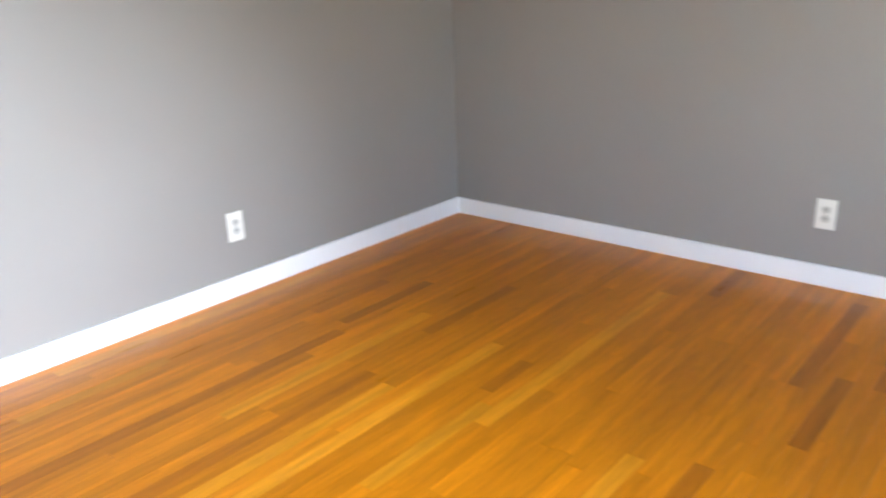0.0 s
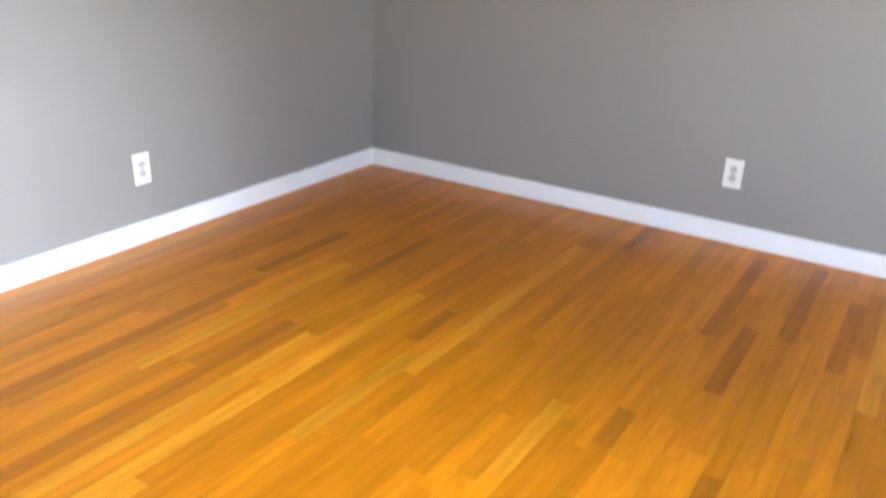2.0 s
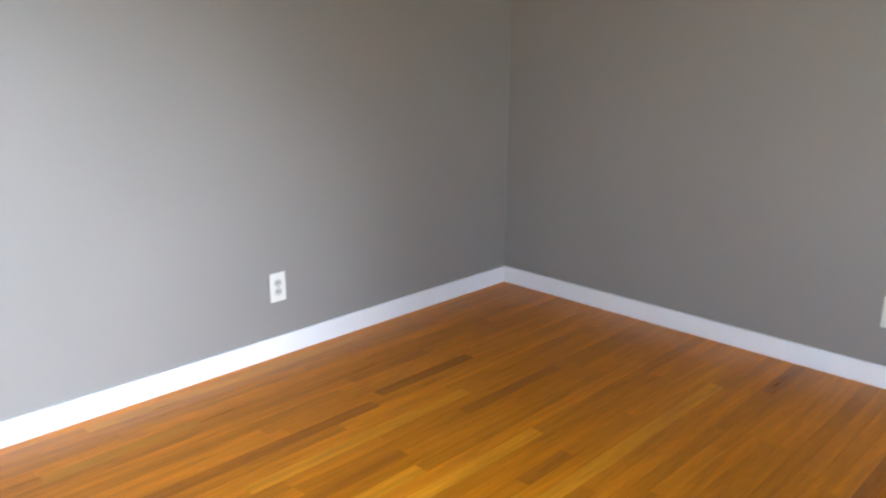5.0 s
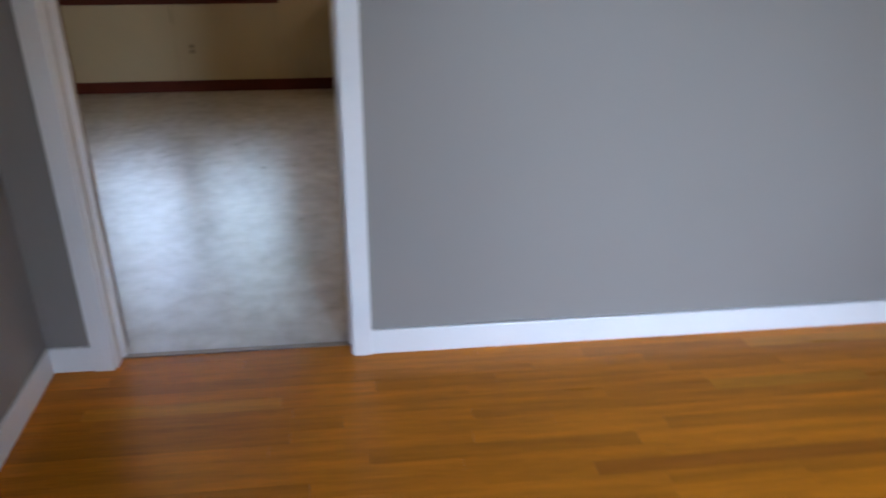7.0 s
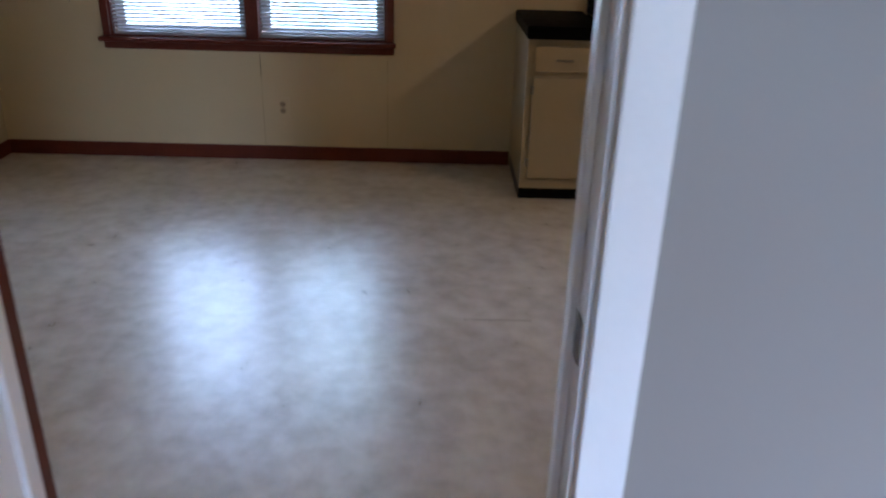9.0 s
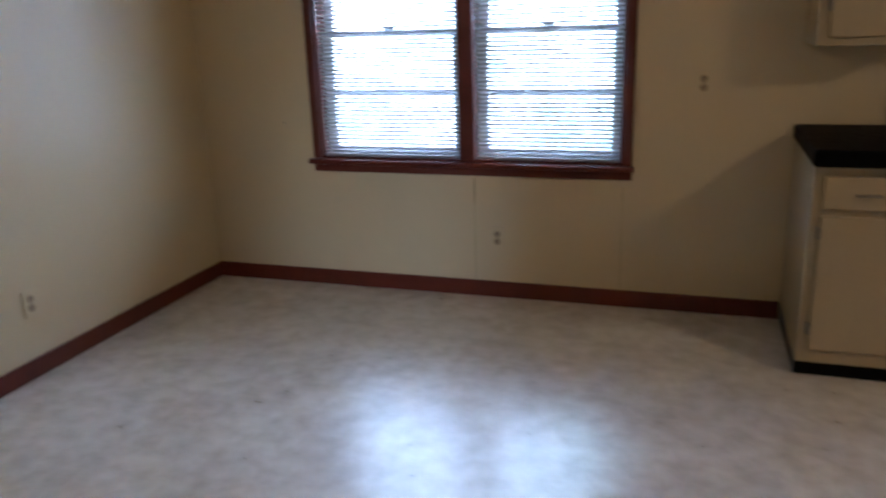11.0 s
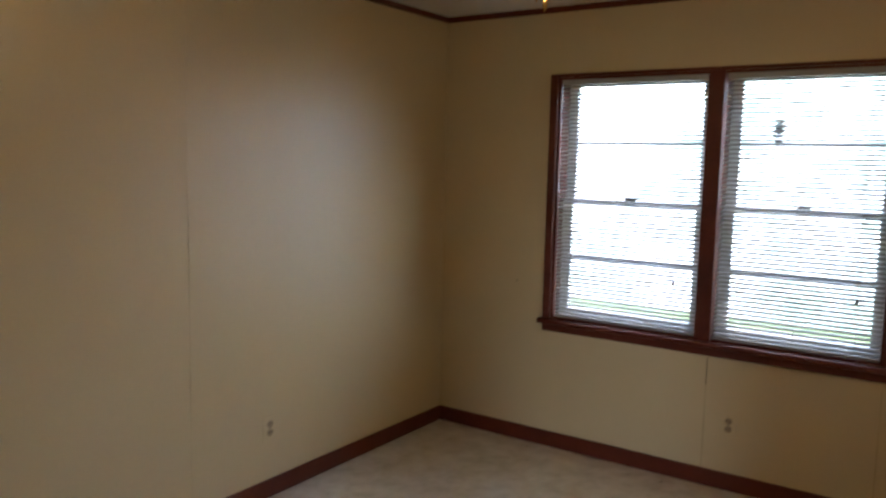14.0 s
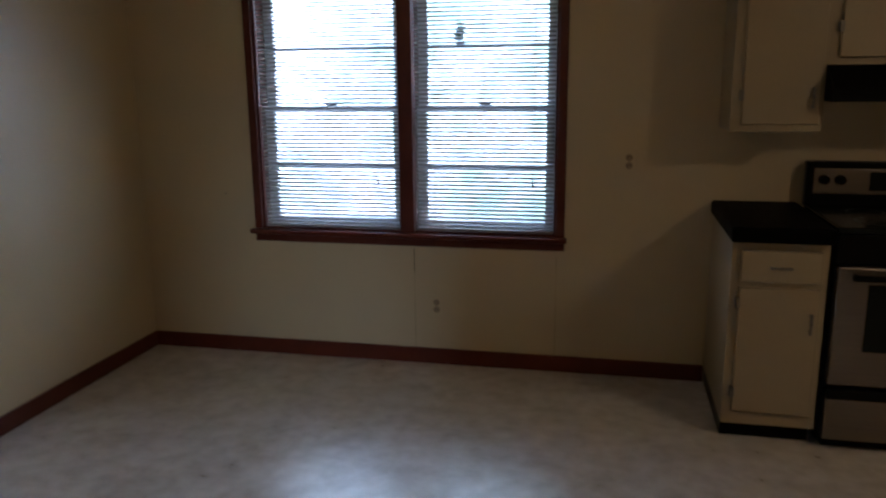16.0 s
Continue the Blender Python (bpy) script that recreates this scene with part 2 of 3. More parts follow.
structure("wall_west_kitchen", boxes((KW - 0.15, KW, T / 2, KN, 0, H)), CREAM, "cream painted semi-gloss wall", "wall")
structure("wall_east_kitchen", boxes((KE, KE + 0.15, T / 2, KN, 0, H)), CREAM, "cream painted kitchen wall", "wall")
structure("ceiling_grey_room", boxes((WEST - 0.12, EAST + 0.15, SOUTH - 0.15, T / 2, H, H + 0.12)), CEIL, "white painted ceiling", "ceiling")
structure("ceiling_kitchen", boxes((KW - 0.15, KE + 0.15, T / 2, KN + 0.16, H, H + 0.12)), CEIL, "off-white textured kitchen ceiling", "ceiling")
structure("floor_kitchen", boxes((KW - 0.15, KE + 0.15, 0.066, KN + 0.16, -0.1, 0.0)), VINYL, "mottled cream and grey sheet vinyl floor", "floor")
oak_floor = structure("floor", boxes((WEST - 0.12, EAST + 0.15, SOUTH - 0.15, 0.062, -0.1, -0.004)), OAK_GAP, "varnished golden oak strip floor", "floor")
structure("ground", boxes((-300, 300, -300, 300, -0.7, -0.55)), GRASS, "lawn outside the house", "ground")
structure("threshold", boxes((DX0, DX1, 0.050, 0.074, -0.002, 0.004), bevel=0.001), STRIP, "thin metal strip in the doorway", "threshold")

structure("trim_10", boxes((1.446, 1.701, 1.7385, 1.7415, 0.0, 0.0006)), STRIP, "short dark open seam in the sheet vinyl floor", "floor seam")

# white trim of the grey room
BB = 0.094


def baseboard(name, x0, x1, y0, y1, h, mat, label):
    structure(name, boxes((x0, x1, y0, y1, 0, h), bevel=0.004), mat, label, "baseboard")


CW = 0.072
baseboard("baseboard_1", DX1 + CW - 0.004, EAST, -0.016, 0, BB, WHITE, "white painted wooden baseboard")
baseboard("baseboard_2", WEST, DX0 - CW + 0.004, -0.016, 0, BB, WHITE, "white painted wooden baseboard")
baseboard("baseboard_3", EAST - 0.016, EAST, SOUTH, -0.016, BB, WHITE, "white painted wooden baseboard")
baseboard("baseboard_4", WEST, WEST + 0.016, SOUTH, -0.016, BB, WHITE, "white painted wooden baseboard")
baseboard("baseboard_5", WEST, EAST, SOUTH, SOUTH + 0.016, BB, WHITE, "white painted wooden baseboard")

# doorway: white casing and jamb, brown kitchen side
door = thing("door_1", "open doorway with white casing and brown kitchen side", "doorway")
door["kind"] = "structure"
part("casing", boxes((DX0 - CW, DX0 - 0.006, -0.022, 0, 0, DH + 0.006), bevel=0.004), WHITE, door, "white painted casing")
part("casing", boxes((DX1 + 0.006, DX1 + CW, -0.022, 0, 0, DH + 0.006), bevel=0.004), WHITE, door, "white painted casing")
part("head_casing", boxes((DX0 - CW, DX1 + CW, -0.022, 0, DH + 0.006, DH + CW), bevel=0.004), WHITE, door, "white painted casing")
for x0, x1 in ((DX0 - 0.019, DX0), (DX1, DX1 + 0.019)):
    part("jamb", boxes((x0, x1, -0.004, 0.092, 0, DH)), WHITE, door, "white painted jamb")
    part("jamb", boxes((x0, x1, 0.092, T + 0.004, 0, DH)), DARK, door, "brown stained jamb")
part("head_jamb", boxes((DX0 - 0.019, DX1 + 0.019, -0.004, T + 0.004, DH, DH + 0.019)), WHITE, door)
part("door_stop", boxes((DX0, DX0 + 0.011, 0.056, 0.090, 0, DH - 0.011), bevel=0.002), WHITE, door)
part("door_stop", boxes((DX1 - 0.011, DX1, 0.056, 0.090, 0, DH - 0.011), bevel=0.002), WHITE, door)
part("casing", boxes((DX0 - 0.065, DX0 - 0.006, T, T + 0.018, 0, DH + 0.006), bevel=0.004), DARK, door, "brown stained casing")
part("casing", boxes((DX1 + 0.006, DX1 + 0.065, T, T + 0.018, 0, DH + 0.006), bevel=0.004), DARK, door, "brown stained casing")
part("head_casing", boxes((DX0 - 0.065, DX1 + 0.065, T, T + 0.018, DH + 0.006, DH + 0.065), bevel=0.004), DARK, door)
part("strike_plate", boxes((DX1 - 0.002, DX1 + 0.001, 0.02, 0.05, 0.88, 0.945)), PEWTER, door, "dull metal strike plate")

# brown trim of the kitchen
KB = 0.085
baseboard("baseboard_6", KW, 1.765, KN - 0.014, KN, KB, DARK, "dark stained wooden baseboard")
baseboard("baseboard_7", KW, KW + 0.014, T, KN - 0.014, KB, DARK, "dark stained wooden baseboard")
baseboard("baseboard_8", KW + 0.014, DX0 - 0.065, T, T + 0.014, KB, DARK, "dark stained wooden baseboard")
baseboard("baseboard_9", DX1 + 0.065, KE, T, T + 0.014, KB, DARK, "dark stained wooden baseboard")
for i, s in enumerate(((KW, KE, KN - 0.018, KN, H - 0.03, H), (KW, KW + 0.018, T, KN - 0.018, H - 0.03, H), (KE - 0.018, KE, T, KN - 0.018, H - 0.03, H), (KW + 0.018, KE - 0.018, T, T + 0.018, H - 0.03, H))):
    structure("trim_%d" % (i + 1), boxes(s, bevel=0.005), DARK, "dark stained ceiling trim strip", "trim")
# seams of the wall panels
for i, x in enumerate((0.292, 1.03)):
    structure("trim_%d" % (i + 5), boxes((x - 0.004, x + 0.004, KN - 0.002, KN, KB, 0.605)), SEAM, "painted seam of a wall panel", "trim")

for i, yy in enumerate((1.93,)):
    structure("trim_%d" % (i + 8), boxes((KW, KW + 0.001, yy - 0.003, yy + 0.003, KB, H - 0.03)), CREAM, "painted seam of a wall panel", "trim")
structure("trim_7", boxes((0.2905, 0.2935, KN - 0.0028, KN - 0.002, 0.50, 0.628)), SLOT, "dark open seam of a wall panel", "trim")
nail = thing("nail", "small nail stuck in the cream wall beside the window", "nail")
part("shank", rod(bmesh.new(), (-0.757, KN - 0.012, 0.895), (-0.757, KN, 0.895), 0.003, 8), PEWTER, nail)

# ---- kitchen window ----
win = thing("window_1", "double window with dark stained casing and white sashes", "window")
win["kind"] = "structure"
MX = 0.262
y = KN
part("casing", boxes((WX0 - 0.040, WX0 + 0.002, y - 0.020, y, WZ0, WZ1 + 0.016), bevel=0.004), DARK, win, "dark stained casing")
part("casing", boxes((WX1 - 0.002, WX1 + 0.042, y - 0.020, y, WZ0, WZ1 + 0.016), bevel=0.004), DARK, win, "dark stained casing")
part("head_casing", boxes((WX0 + 0.002, WX1 - 0.002, y - 0.018, y, WZ1, WZ1 + 0.016), bevel=0.003), DARK, win)
part("mullion", boxes((MX - 0.037, MX + 0.037, y - 0.020, y + 0.15, WZ0, WZ1), bevel=0.004), DARK, win, "dark stained centre post")
part("window_sill", boxes((WX0 - 0.062, WX1 + 0.054, y - 0.046, y, WZ0 - 0.026, WZ0), bevel=0.006), DARK, win, "dark stained sill")
part("apron", boxes((WX0 - 0.040, WX1 + 0.042, y - 0.018, y, WZ0 - 0.068, WZ0 - 0.026), bevel=0.004), DARK, win)
part("lining", boxes((WX0, WX1, y, y + 0.16, WZ0 - 0.012, WZ0 + 0.008), (WX0, WX1, y, y + 0.16, WZ1 - 0.012, WZ1),
                     (WX0, WX0 + 0.014, y, y + 0.16, WZ0 + 0.008, WZ1 - 0.012), (WX1 - 0.014, WX1, y, y + 0.16, WZ0 + 0.008, WZ1 - 0.012)), DARK, win, "dark stained lining")
zm = 1.343
for a, c in ((WX0 + 0.014, MX - 0.040), (MX + 0.040, WX1 - 0.014)):
    for low, top, yy in ((WZ0 + 0.008, zm + 0.016, y + 0.075), (zm - 0.016, WZ1 - 0.012, y + 0.110)):
        st, rail = 0.050, 0.032
        sash = part("sash", boxes((a, a + st, yy, yy + 0.032, low, top), (c - st, c, yy, yy + 0.032, low, top),
                                  (a + st, c - st, yy, yy + 0.032, low, low + (rail if yy > y + 0.1 else 0.05)), (a + st, c - st, yy, yy + 0.032, top - rail, top), bevel=0.002), SASH, win, "white painted sash")
        mz = (low + top) / 2
        part("muntin", boxes((a + st, c - st, yy + 0.006, yy + 0.026, mz - 0.010, mz + 0.010)), MUNTIN, sash)
        for p0, p1 in ((low + rail, mz - 0.010), (mz + 0.010, top - rail)):
            pane = part("pane", boxes((a + st, c - st, yy + 0.014, yy + 0.018, p0, p1)), GLASS, sash)
            pane.visible_shadow = False
    part("sash_lock", boxes(((a + c) / 2 - 0.03, (a + c) / 2 + 0.03, y + 0.055, y + 0.075, zm + 0.016, zm + 0.028), bevel=0.003), PEWTER, win, "small metal sash lock")

# ---- venetian blinds ----


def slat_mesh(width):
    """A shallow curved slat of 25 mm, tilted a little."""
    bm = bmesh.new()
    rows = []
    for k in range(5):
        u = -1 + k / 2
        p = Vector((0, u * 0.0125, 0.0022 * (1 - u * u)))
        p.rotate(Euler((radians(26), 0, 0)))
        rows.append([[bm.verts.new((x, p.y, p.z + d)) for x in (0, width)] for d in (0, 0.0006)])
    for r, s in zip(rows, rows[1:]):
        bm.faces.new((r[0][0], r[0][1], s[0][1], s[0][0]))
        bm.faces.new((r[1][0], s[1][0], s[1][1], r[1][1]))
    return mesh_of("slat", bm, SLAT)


def blind(x0, x1, tassel):
    ob = thing("venetian_blind", "white mini blind lowered with open slats in the window", "blind", group="blinds in the window")
    yb = KN + 0.018
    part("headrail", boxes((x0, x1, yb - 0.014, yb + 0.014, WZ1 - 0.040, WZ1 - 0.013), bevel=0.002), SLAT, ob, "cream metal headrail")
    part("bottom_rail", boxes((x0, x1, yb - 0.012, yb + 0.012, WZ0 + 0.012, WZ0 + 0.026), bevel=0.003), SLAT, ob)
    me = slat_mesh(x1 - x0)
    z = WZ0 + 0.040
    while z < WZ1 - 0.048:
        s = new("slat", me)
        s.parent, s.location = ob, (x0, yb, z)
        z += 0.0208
    for f in (0.14, 0.5, 0.86):
        xx = x0 + (x1 - x0) * f
        for dy in (-0.0135, 0.0135):
            part("ladder_cord", rod(bmesh.new(), (xx, yb + dy, WZ0 + 0.02), (xx, yb + dy, WZ1 - 0.03), 0.0008, 5), SLAT, ob)
    cord = part("pull_cord", rod(bmesh.new(), (tassel, yb - 0.022, 0.99), (tassel, yb - 0.022, WZ1 - 0.03), 0.0012, 6), SLAT, ob)
    bm = bmesh.new()
    lathe(bm, [(0.001, 0.995), (0.004, 0.99), (0.008, 0.965), (0.006, 0.96), (0.001, 0.96)], 10, Matrix.Translation((tassel, yb - 0.022, 0)))
    part("tassel", bm, PEWTER, cord, "dark cord tassel")
    return ob


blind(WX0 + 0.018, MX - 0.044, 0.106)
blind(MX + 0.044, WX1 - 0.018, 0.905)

# ornament hanging outside the pane
orn = thing("hanging_ornament", "small dark green spiral ornament hanging outside the window", "ornament")
bm = bmesh.new()
for k in range(7):
    c = Vector((0.505 + 0.007 * math.cos(1.3 * k), KN + 0.19, 1.650 + k * 0.019))
    lathe(bm, [(0.001, 0.008), (0.025, 0.004), (0.025, -0.004), (0.001, -0.009)], 10, Matrix.Translation(c))
part("spiral", bm, ORN, orn)
part("string", rod(bmesh.new(), (0.505, KN + 0.19, 1.765), (0.505, KN + 0.19, 2.0), 0.001, 5), ORN, orn)
part("hook", boxes((0.50, 0.51, KN + 0.16, KN + 0.195, 1.995, 2.005)), PEWTER, orn)

# ---- outlets ----


def outlet(label, m, plate, face, w=0.073, h=0.117):
    """A duplex outlet, its back in the plane y = 0, facing -y."""
    ob = thing("wall_outlet", label, "outlet", m)
    part("plate", boxes((-w / 2, w / 2, -0.006, 0, -h / 2, h / 2), bevel=0.002), plate, ob)
    for z in (-0.0195, 0.0195):
        bm = bmesh.new()
        bmesh.ops.create_cone(bm, cap_ends=True, segments=20, radius1=0.0172, radius2=0.0172, depth=0.004, matrix=pose(0, -0.0075, z, 90))
        r = part("receptacle", bm, face, ob)
        for x, hh in ((-0.0065, 0.0045), (0.0065, 0.0036)):
            part("slot", boxes((x - 0.0014, x + 0.0014, -0.0105, -0.0095, z + 0.001 - hh, z + 0.004 + hh)), SLOT, r)
    part("screw", rod(bmesh.new(), (0, -0.008, 0), (0, -0.006, 0), 0.003, 8), PEWTER, ob)
    return ob


outlet("white duplex outlet low on the grey wall", pose(3.813, 0, 0.316), PLATE_W, FACE_W, 0.080, 0.130)
outlet("white duplex outlet low on the grey wall by the corner", pose(EAST, -2.008, 0.318, 0, 0, -90), PLATE_W, FACE_W, 0.080, 0.130)
outlet("cream painted outlet under the window", pose(0.41, KN, 0.32), CREAM, IVORY)
outlet("cream painted outlet low on the kitchen side wall", pose(KW, 2.348, 0.322, 0, 0, 90), CREAM, IVORY)
outlet("cream painted outlet beside the counter", pose(1.368, KN, 1.093), CREAM, IVORY)

# ---- kitchen cabinets and range ----


def door_panel(name, parent, x0, x1, y, z0, z1, handle=None, hinge=None):
    """A raised lip door or drawer front in the plane y, facing -y."""
    d = part(name, boxes((x0, x1, y - 0.019, y, z0, z1), bevel=0.005), CAB, parent)
    if handle:
        hx, hz, upright = handle
        bm = bmesh.new()
        e = Vector((0, 0, 0.042)) if upright else Vector((0.042, 0, 0))
        c = Vector((hx, y - 0.043, hz))
        rod(bm, c - e, c + e, 0.005, 10)
        for k in (-0.8, 0.8):
            rod(bm, c + e * k, c + e * k + Vector((0, 0.025, 0)), 0.004, 8)
        bmesh.ops.create_uvsphere(bm, u_segments=8, v_segments=6, radius=0.008, matrix=Matrix.Translation(c))
        part("handle", bm, PEWTER, d, "dull metal pull handle")
    for hz in hinge or ():
        part("hinge", boxes((x0 - 0.012, x0 + 0.006, y - 0.024, y - 0.001, hz - 0.022, hz + 0.022), bevel=0.002), PEWTER, d, "small metal hinge")
    return d


def base_cabinet(x0, x1, label):
    ob = thing("base_cabinet", label, "cabinet", group="base cabinets")
    yf = KN - 0.65
    part("body", boxes((x0, x1, yf, KN, 0.075, 0.852), bevel=0.002), CAB, ob)
    part("toe_kick", boxes((x0 + 0.004, x1 - 0.004, yf + 0.05, KN, 0, 0.075)), BLACK, ob, "black recessed toe kick")
    door_panel("drawer", ob, x0 + 0.035, x1 - 0.025, yf, 0.69, 0.815, ((x0 + x1) / 2, 0.752, False))
    door_panel("door", ob, x0 + 0.035, x1 - 0.025, yf, 0.135, 0.665, (x1 - 0.055, 0.53, True), (0.22, 0.60))
    return ob


CX0, CX1 = 1.768, 2.13
SX0, SX1 = 2.148, 2.908
base_cabinet(CX0, CX1, "narrow cream painted base cabinet beside the range")
base_cabinet(SX1 + 0.015, 3.60, "cream painted base cabinet on the far side of the range")
base_cabinet(3.60, KE, "wide cream painted base cabinet in the corner")
for x0, x1 in ((CX0 - 0.012, CX1 + 0.004), (SX1 + 0.011, KE)):
    top = thing("worktop", "black laminate worktop with rounded front edge", "worktop")
    part("slab", boxes((x0, x1, KN - 0.70, KN, 0.852, 0.915), bevel=0.010), COUNTER, top)


def upper_cabinet(x0, x1, z0, label, doors=1):
    ob = thing("wall_cabinet", label, "cabinet", group="wall cabinets")
    yf = KN - 0.34
    part("body", boxes((x0, x1, yf, KN, z0, 2.14), bevel=0.002), CAB, ob)
    w = (x1 - x0) / doors
    for i in range(doors):
        a = x0 + i * w
        door_panel("door", ob, a + 0.04, a + w - 0.015, yf, z0 + 0.03, 2.11, (a + w - 0.05, z0 + 0.14, True), (z0 + 0.15, 1.95))
    return ob


upper_cabinet(CX0, CX1, 1.26, "cream painted wall cabinet above the counter")
upper_cabinet(CX1, SX1 + 0.01, 1.53, "short cream painted wall cabinet above the hood", 2)
upper_cabinet(SX1 + 0.01, 3.80, 1.26, "cream painted wall cabinet past the hood", 2)
hood = thing("range_hood", "black range hood under the short wall cabinet", "range hood")
bm = bmesh.new()
v = [bm.verts.new((x, yy, z)) for x in (CX1 + 0.003, SX1 + 0.007) for yy, z in ((KN, 1.385), (KN - 0.46, 1.385), (KN - 0.46, 1.44), (KN - 0.35, 1.528), (KN, 1.528))]
bm.faces.new(v[:5])
bm.faces.new(v[5:])
for i in range(5):
    j = (i + 1) % 5
    bm.faces.new((v[i], v[j], v[5 + j], v[5 + i]))
part("canopy", bm, BLACK, hood)
part("switch_panel", boxes((2.68, 2.83, KN - 0.464, KN - 0.459, 1.395, 1.425)), PEWTER, hood)

stove = thing("electric_range", "stainless steel electric range with black cooktop", "range")
yf = KN - 0.655
part("body", boxes((SX0, SX1, yf + 0.02, KN - 0.03, 0.02, 0.895), bevel=0.003), BLACK, stove, "black enamel sides")
part("cooktop", boxes((SX0 - 0.002, SX1 + 0.002, yf - 0.01, KN - 0.09, 0.895, 0.918), bevel=0.006), BLACKGLASS, stove, "black glass cooktop")
for bx, by, br in ((SX0 + 0.2, yf + 0.15, 0.1), (SX1 - 0.2, yf + 0.15, 0.08), (SX0 + 0.2, yf + 0.38, 0.075), (SX1 - 0.2, yf + 0.38, 0.1)):
    part("burner", lathe(bmesh.new(), [(br, 0.9182), (br, 0.9188), (br - 0.004, 0.9188), (br - 0.004, 0.9182)], 32, Matrix.Translation((bx, by, 0))), BLACK, stove)
guard = part("backguard", boxes((SX0, SX1, KN - 0.085, KN - 0.03, 0.905, 1.112), bevel=0.008), BLACK, stove, "black control housing")
face = part("control_panel", boxes((SX0 + 0.03, SX1 - 0.03, KN - 0.092, KN - 0.085, 0.968, 1.082), bevel=0.003), STEEL, guard, "stainless control panel")
part("display", boxes((SX0 + 0.26, SX1 - 0.26, KN - 0.096, KN - 0.091, 0.985, 1.068), bevel=0.002), BLACKGLASS, guard, "black display")
for kx in (SX0 + 0.072, SX0 + 0.140, SX1 - 0.140, SX1 - 0.072):
    part("knob", rod(bmesh.new(), (kx, KN - 0.118, 1.032), (kx, KN - 0.092, 1.032), 0.020, 18, 0.024), BLACK, guard, "black dial knob")
part("vent_band", boxes((SX0 + 0.004, SX1 - 0.004, yf + 0.002, yf + 0.02, 0.775, 0.89)), BLACK, stove)
odoor = part("oven_door", boxes((SX0 + 0.006, SX1 - 0.006, yf - 0.03, yf + 0.02, 0.285, 0.768), bevel=0.008), STEEL, stove, "stainless oven door")
part("window", boxes((SX0 + 0.12, SX1 - 0.12, yf - 0.034, yf - 0.029, 0.43, 0.70), bevel=0.002), BLACKGLASS, odoor, "black oven window")
bm = bmesh.new()
rod(bm, (SX0 + 0.05, yf - 0.075, 0.735), (SX1 - 0.05, yf - 0.075, 0.735), 0.012, 12)
for hx in (SX0 + 0.07, SX1 - 0.07):
    rod(bm, (hx, yf - 0.075, 0.735), (hx, yf - 0.028, 0.735), 0.009, 10)
part("handle", bm, BLACK, odoor, "black bar handle")
draw = part("drawer", boxes((SX0 + 0.006, SX1 - 0.006, yf - 0.028, yf + 0.02, 0.05, 0.225), bevel=0.006), STEEL, stove, "stainless storage drawer")
part("drawer_grip", boxes((SX0 + 0.006, SX1 - 0.006, yf - 0.036, yf + 0.02, 0.225, 0.265), bevel=0.006), BLACK, draw, "black grip band")
part("plinth", boxes((SX0 + 0.02, SX1 - 0.02, yf + 0.03, KN - 0.04, 0, 0.05)), BLACK, stove)

# ---- ceiling fan with lamps ----
FX, FY = 0.29, 1.877
fan = thing("ceiling_fan", "ceiling fan with dark wooden blades and lit glass shades", "ceiling fan", Matrix.Translation((FX, FY, H - 0.045)))
part("canopy", lathe(bmesh.new(), [(0.0, 0.045), (0.075, 0.045), (0.07, -0.03), (0.03, -0.045), (0.0, -0.045)]), BRASS, fan, "brass canopy")
part("motor", lathe(bmesh.new(), [(0.0, -0.04), (0.07, -0.045), (0.115, -0.06), (0.12, -0.12), (0.09, -0.145), (0.05, -0.155), (0.0, -0.155)]), BRASS, fan, "brass motor housing")
for i in range(5):
    turn = pose(0, 0, -0.150, 0, 0, 72 * i + 14)
    bm = bmesh.new()
    outline = [(0.18, -0.05), (0.30, -0.062), (0.50, -0.068), (0.57, -0.06), (0.60, -0.03), (0.60, 0.03), (0.57, 0.06), (0.50, 0.068), (0.30, 0.062), (0.18, 0.05)]
    tilt = turn @ pose(0, 0, 0, 10, 0, 0)
    lo = [bm.verts.new(tilt @ Vector((a, c, -0.003))) for a, c in outline]
    hi = [bm.verts.new(tilt @ Vector((a, c, 0.003))) for a, c in outline]
    bm.faces.new(lo)
    bm.faces.new(hi)
    for k in range(len(lo)):
        bm.faces.new((lo[k], lo[(k + 1) % 10], hi[(k + 1) % 10], hi[k]))
    bl = part("blade", bm, FANWOOD, fan, "dark stained wooden blade")
    bm = boxes((0.08, 0.24, -0.018, 0.018, -0.010, -0.004), bevel=0.002)
    bmesh.ops.transform(bm, matrix=tilt, verts=bm.verts)
    part("blade_arm", bm, BRASS, bl, "brass blade arm")
part("light_fitter", lathe(bmesh.new(), [(0.0, -0.14), (0.045, -0.145), (0.05, -0.185), (0.035, -0.215), (0.012, -0.23), (0.008, -0.25), (0.0, -0.255)]), BRASS, fan, "brass light fitter")
for i in range(4):
    turn = pose(0, 0, -0.155, 0, 0, 90 * i + 35) @ pose(0.045, 0, 0, 0, 122, 0)
    sh = part("shade", lathe(bmesh.new(), [(0.018, 0.0), (0.028, 0.011), (0.042, 0.036), (0.050, 0.066), (0.059, 0.092), (0.056, 0.092), (0.047, 0.066), (0.039, 0.036), (0.027, 0.015), (0.016, 0.003)], 20, turn), SHADE, fan, "lit frosted glass tulip shade")
    part("socket", lathe(bmesh.new(), [(0.0, -0.02), (0.018, -0.018), (0.021, 0.006), (0.0, 0.008)], 14, turn), BRASS, sh)
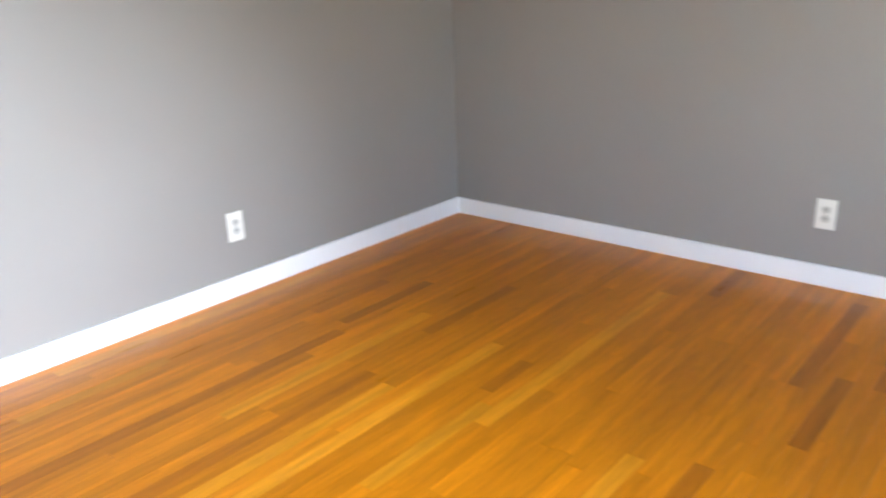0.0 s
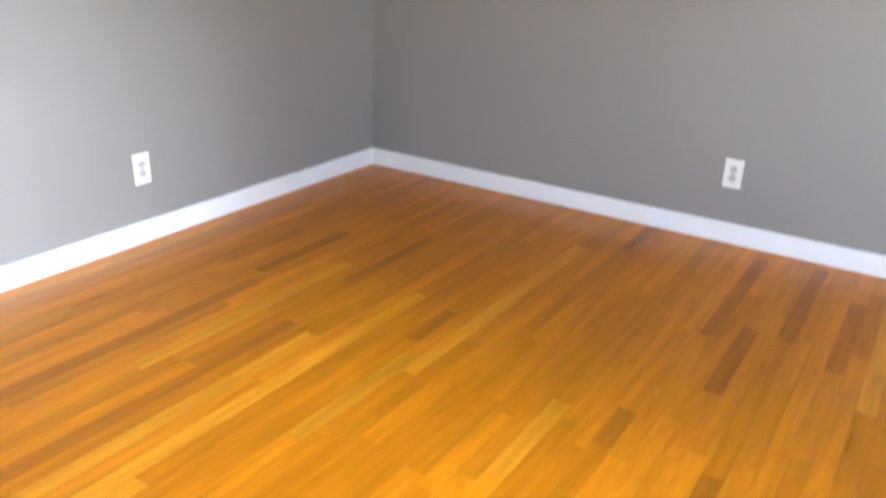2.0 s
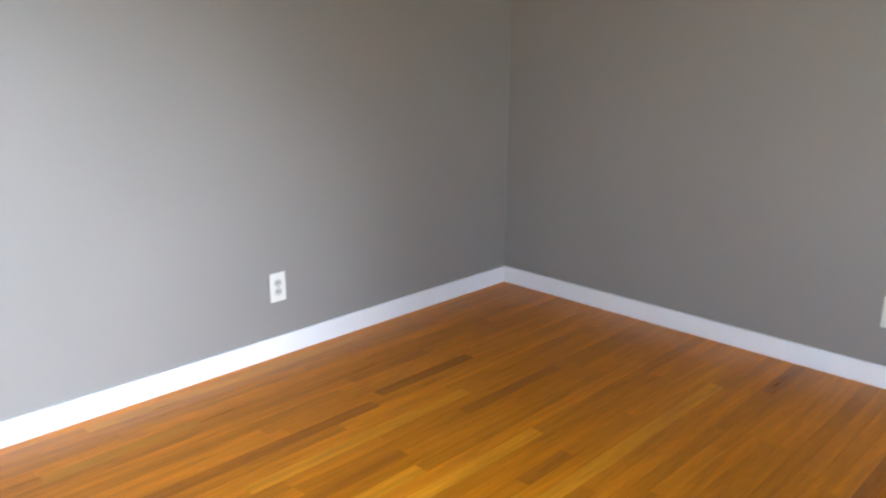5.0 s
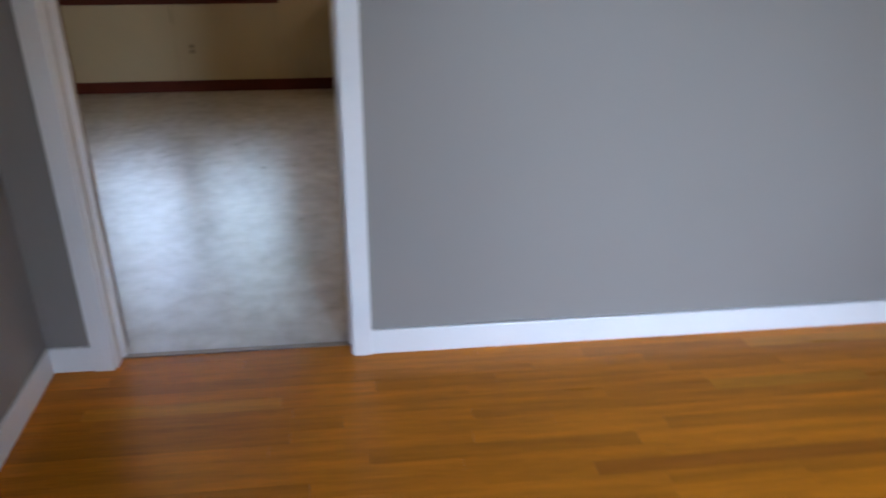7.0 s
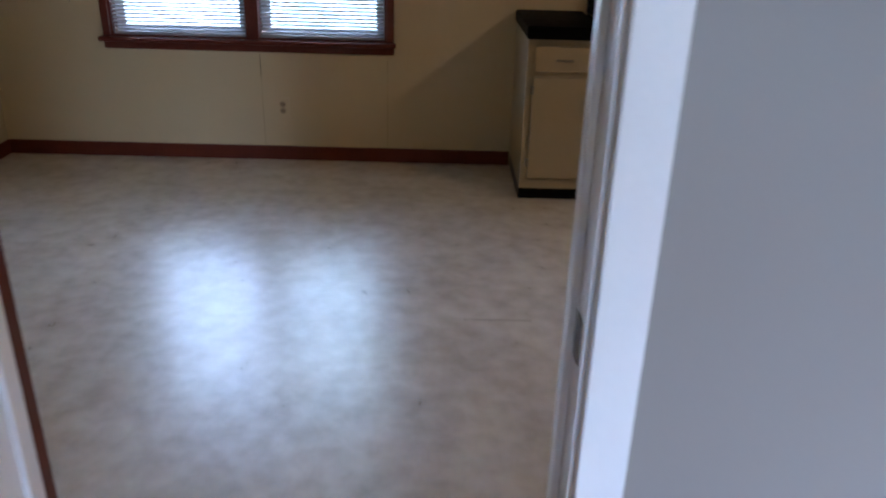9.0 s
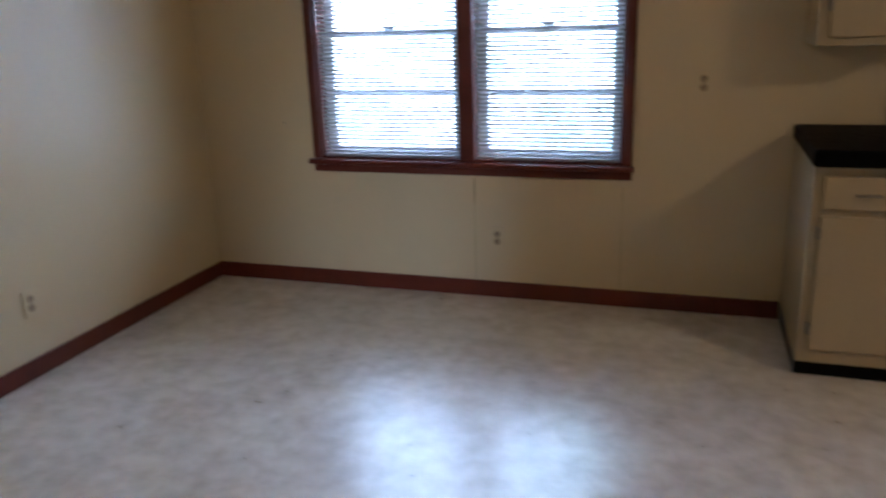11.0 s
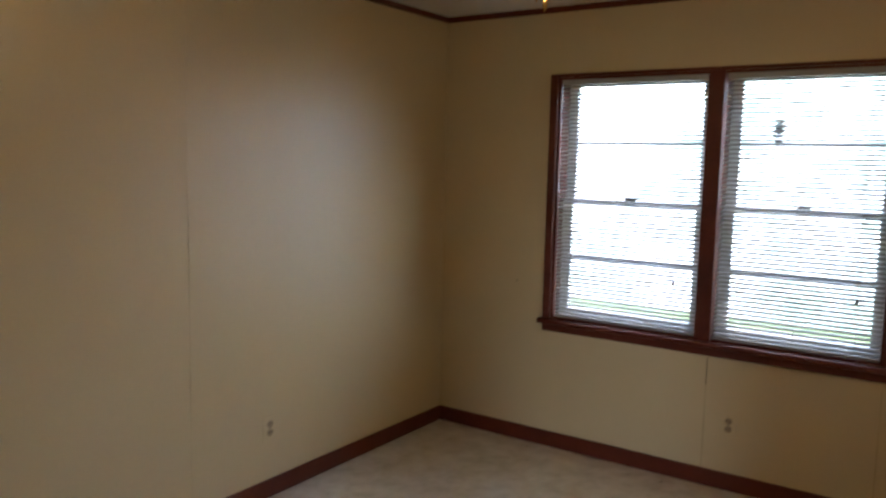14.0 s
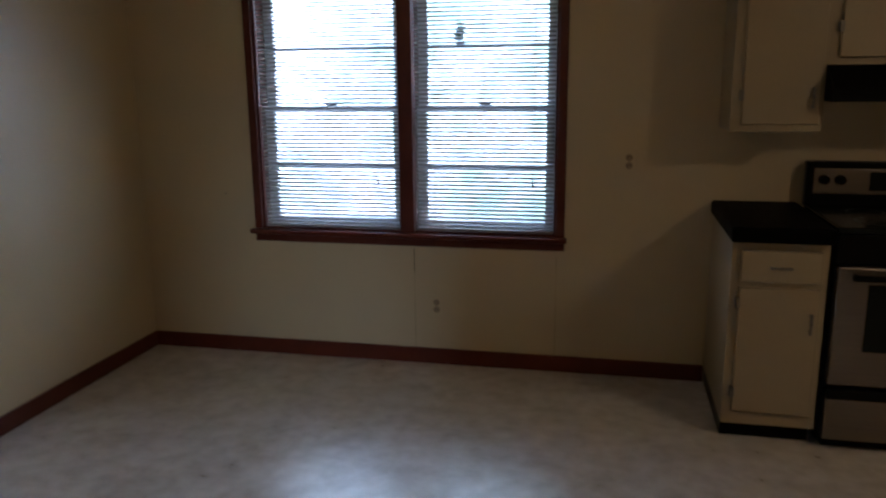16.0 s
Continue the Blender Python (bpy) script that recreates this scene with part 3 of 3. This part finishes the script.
for dx, ln in ((0.012, 0.075), (-0.014, 0.05)):
    bm = bmesh.new()
    rod(bm, (dx, 0, -0.24), (dx, 0.0, -0.25 - ln), 0.0016, 6)
    chain = part("pull_chain", bm, BRASS, fan, "brass pull chain")
    part("bob", lathe(bmesh.new(), [(0.0, -0.25 - ln), (0.006, -0.255 - ln), (0.007, -0.27 - ln), (0.0, -0.285 - ln)], 10, Matrix.Translation((dx, 0, 0))), BRASS, chain)

dome = thing("ceiling_light", "lit frosted dome light over the range side of the kitchen", "ceiling light", Matrix.Translation((3.55, 1.4, H)))
part("base", lathe(bmesh.new(), [(0, 0), (0.15, 0), (0.15, -0.02), (0, -0.02)], 28), BRASS, dome)
part("glass", lathe(bmesh.new(), [(0.135, -0.02), (0.13, -0.05), (0.09, -0.085), (0.04, -0.10), (0.0, -0.102)], 28), DOME, dome)

# ---- outside ----


# bright hazy distance behind the lawn, with pale foliage: a glowing panel
HAZE = bpy.data.materials.new("glowing_haze_panel")
HAZE.use_nodes = True
n, l = HAZE.node_tree.nodes, HAZE.node_tree.links
geo, n1, n2 = n.new("ShaderNodeNewGeometry"), n.new("ShaderNodeTexNoise"), n.new("ShaderNodeTexNoise")
for node, sc in ((n1, 0.5), (n2, 3.0)):
    node.inputs["Scale"].default_value, node.inputs["Detail"].default_value, node.inputs["Roughness"].default_value = sc, 8, 0.65
    l.new(geo.outputs["Position"], node.inputs["Vector"])
mixn = n.new("ShaderNodeMath")
mixn.operation = "MULTIPLY_ADD"
mixn.inputs[1].default_value = 0.6
l.new(n2.outputs["Fac"], mixn.inputs[0])
l.new(n1.outputs["Fac"], mixn.inputs[2])
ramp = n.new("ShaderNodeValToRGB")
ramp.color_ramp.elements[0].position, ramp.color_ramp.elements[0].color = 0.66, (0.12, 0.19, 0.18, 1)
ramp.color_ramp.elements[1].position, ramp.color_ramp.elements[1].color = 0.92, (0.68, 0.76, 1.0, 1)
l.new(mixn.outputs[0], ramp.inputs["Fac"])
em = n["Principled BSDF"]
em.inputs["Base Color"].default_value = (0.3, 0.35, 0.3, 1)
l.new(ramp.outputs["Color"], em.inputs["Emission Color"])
# this glow stands in for the outdoor light that enters the kitchen
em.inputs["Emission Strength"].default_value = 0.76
structure("backdrop", boxes((-16, 16, 11, 11.2, -0.55, 9)), HAZE, "glowing panel of bright hazy sky and pale foliage outside", "backdrop")

# ---- oak strips ----
rnd = random.Random(4)
BW, GAP = 0.0575, 0.0007
# strips that stand out: from, to, across, tone
ODD = ((3.86, 4.30, -0.43, 0), (3.86, 4.40, -0.62, 0), (3.99, 4.57, -0.95, 0), (4.40, 5.23, -2.21, 0), (4.04, 4.54, -2.325, 0), (4.39, 5.00, -2.62, 0),
       (3.77, 4.02, -1.41, 0), (3.60, 3.80, -2.135, 0), (3.31, 3.64, -2.445, 0), (4.52, 5.28, -2.42, 0), (4.97, 5.33, -1.67, 0), (3.15, 3.70, -1.48, 1),
       (2.46, 2.60, -1.145, 1), (2.66, 2.95, -1.67, 1), (2.7, 3.24, -0.33, 1), (2.3, 2.8, -1.32, 1))
shared = {}
far = []
count = 0
yy = -0.001


def lay(a, c, mat):
    global count
    a, c = max(a, WEST), min(c, EAST)
    if c - a < 0.02:
        return
    if (yy > -3.1 and 1.6 < (a + c) / 2 and count < 300) or mat is not OAK:
        key = (round(c - a, 3), mat.name)
        if key not in shared:
            shared[key] = mesh_of("plank", boxes((0, c - a - GAP, -BW + GAP, 0, -0.004, 0.0)), mat)
        ob = new("plank", shared[key])
        ob.parent, ob.location = oak_floor, (a, yy, rnd.uniform(-0.0002, 0.0002))
        count += 1
    else:
        far.append((a, c - GAP, yy - BW + GAP, yy, -0.004, 0.0))


def fill(a, c):
    x = a
    while x < c - 0.001:
        ln = rnd.choice((0.4, 0.6, 0.8, 1.0, 1.3, 1.6))
        end = x + ln if c - x - ln > 0.2 else c
        lay(x, end, OAK_DARK if rnd.random() < 0.004 else OAK_PALE if rnd.random() < 0.05 else OAK)
        x = end


while yy > SOUTH:
    x = WEST - rnd.uniform(0, 0.7)
    for a, c, py, tone in sorted(o for o in ODD if abs(yy - BW / 2 - o[2]) <= BW / 2):
        if a > x:
            fill(x, a)
            lay(a, c, OAK_PALE if tone else OAK_DARK)
            x = c
    fill(x, EAST)
    yy -= BW
rest = part("planks", boxes(*far), OAK_ISLAND, oak_floor)
rest["kind"] = "stuff"
part("plank", boxes((DX0, DX1, 0.0, 0.05, -0.004, 0.0)), OAK, oak_floor)
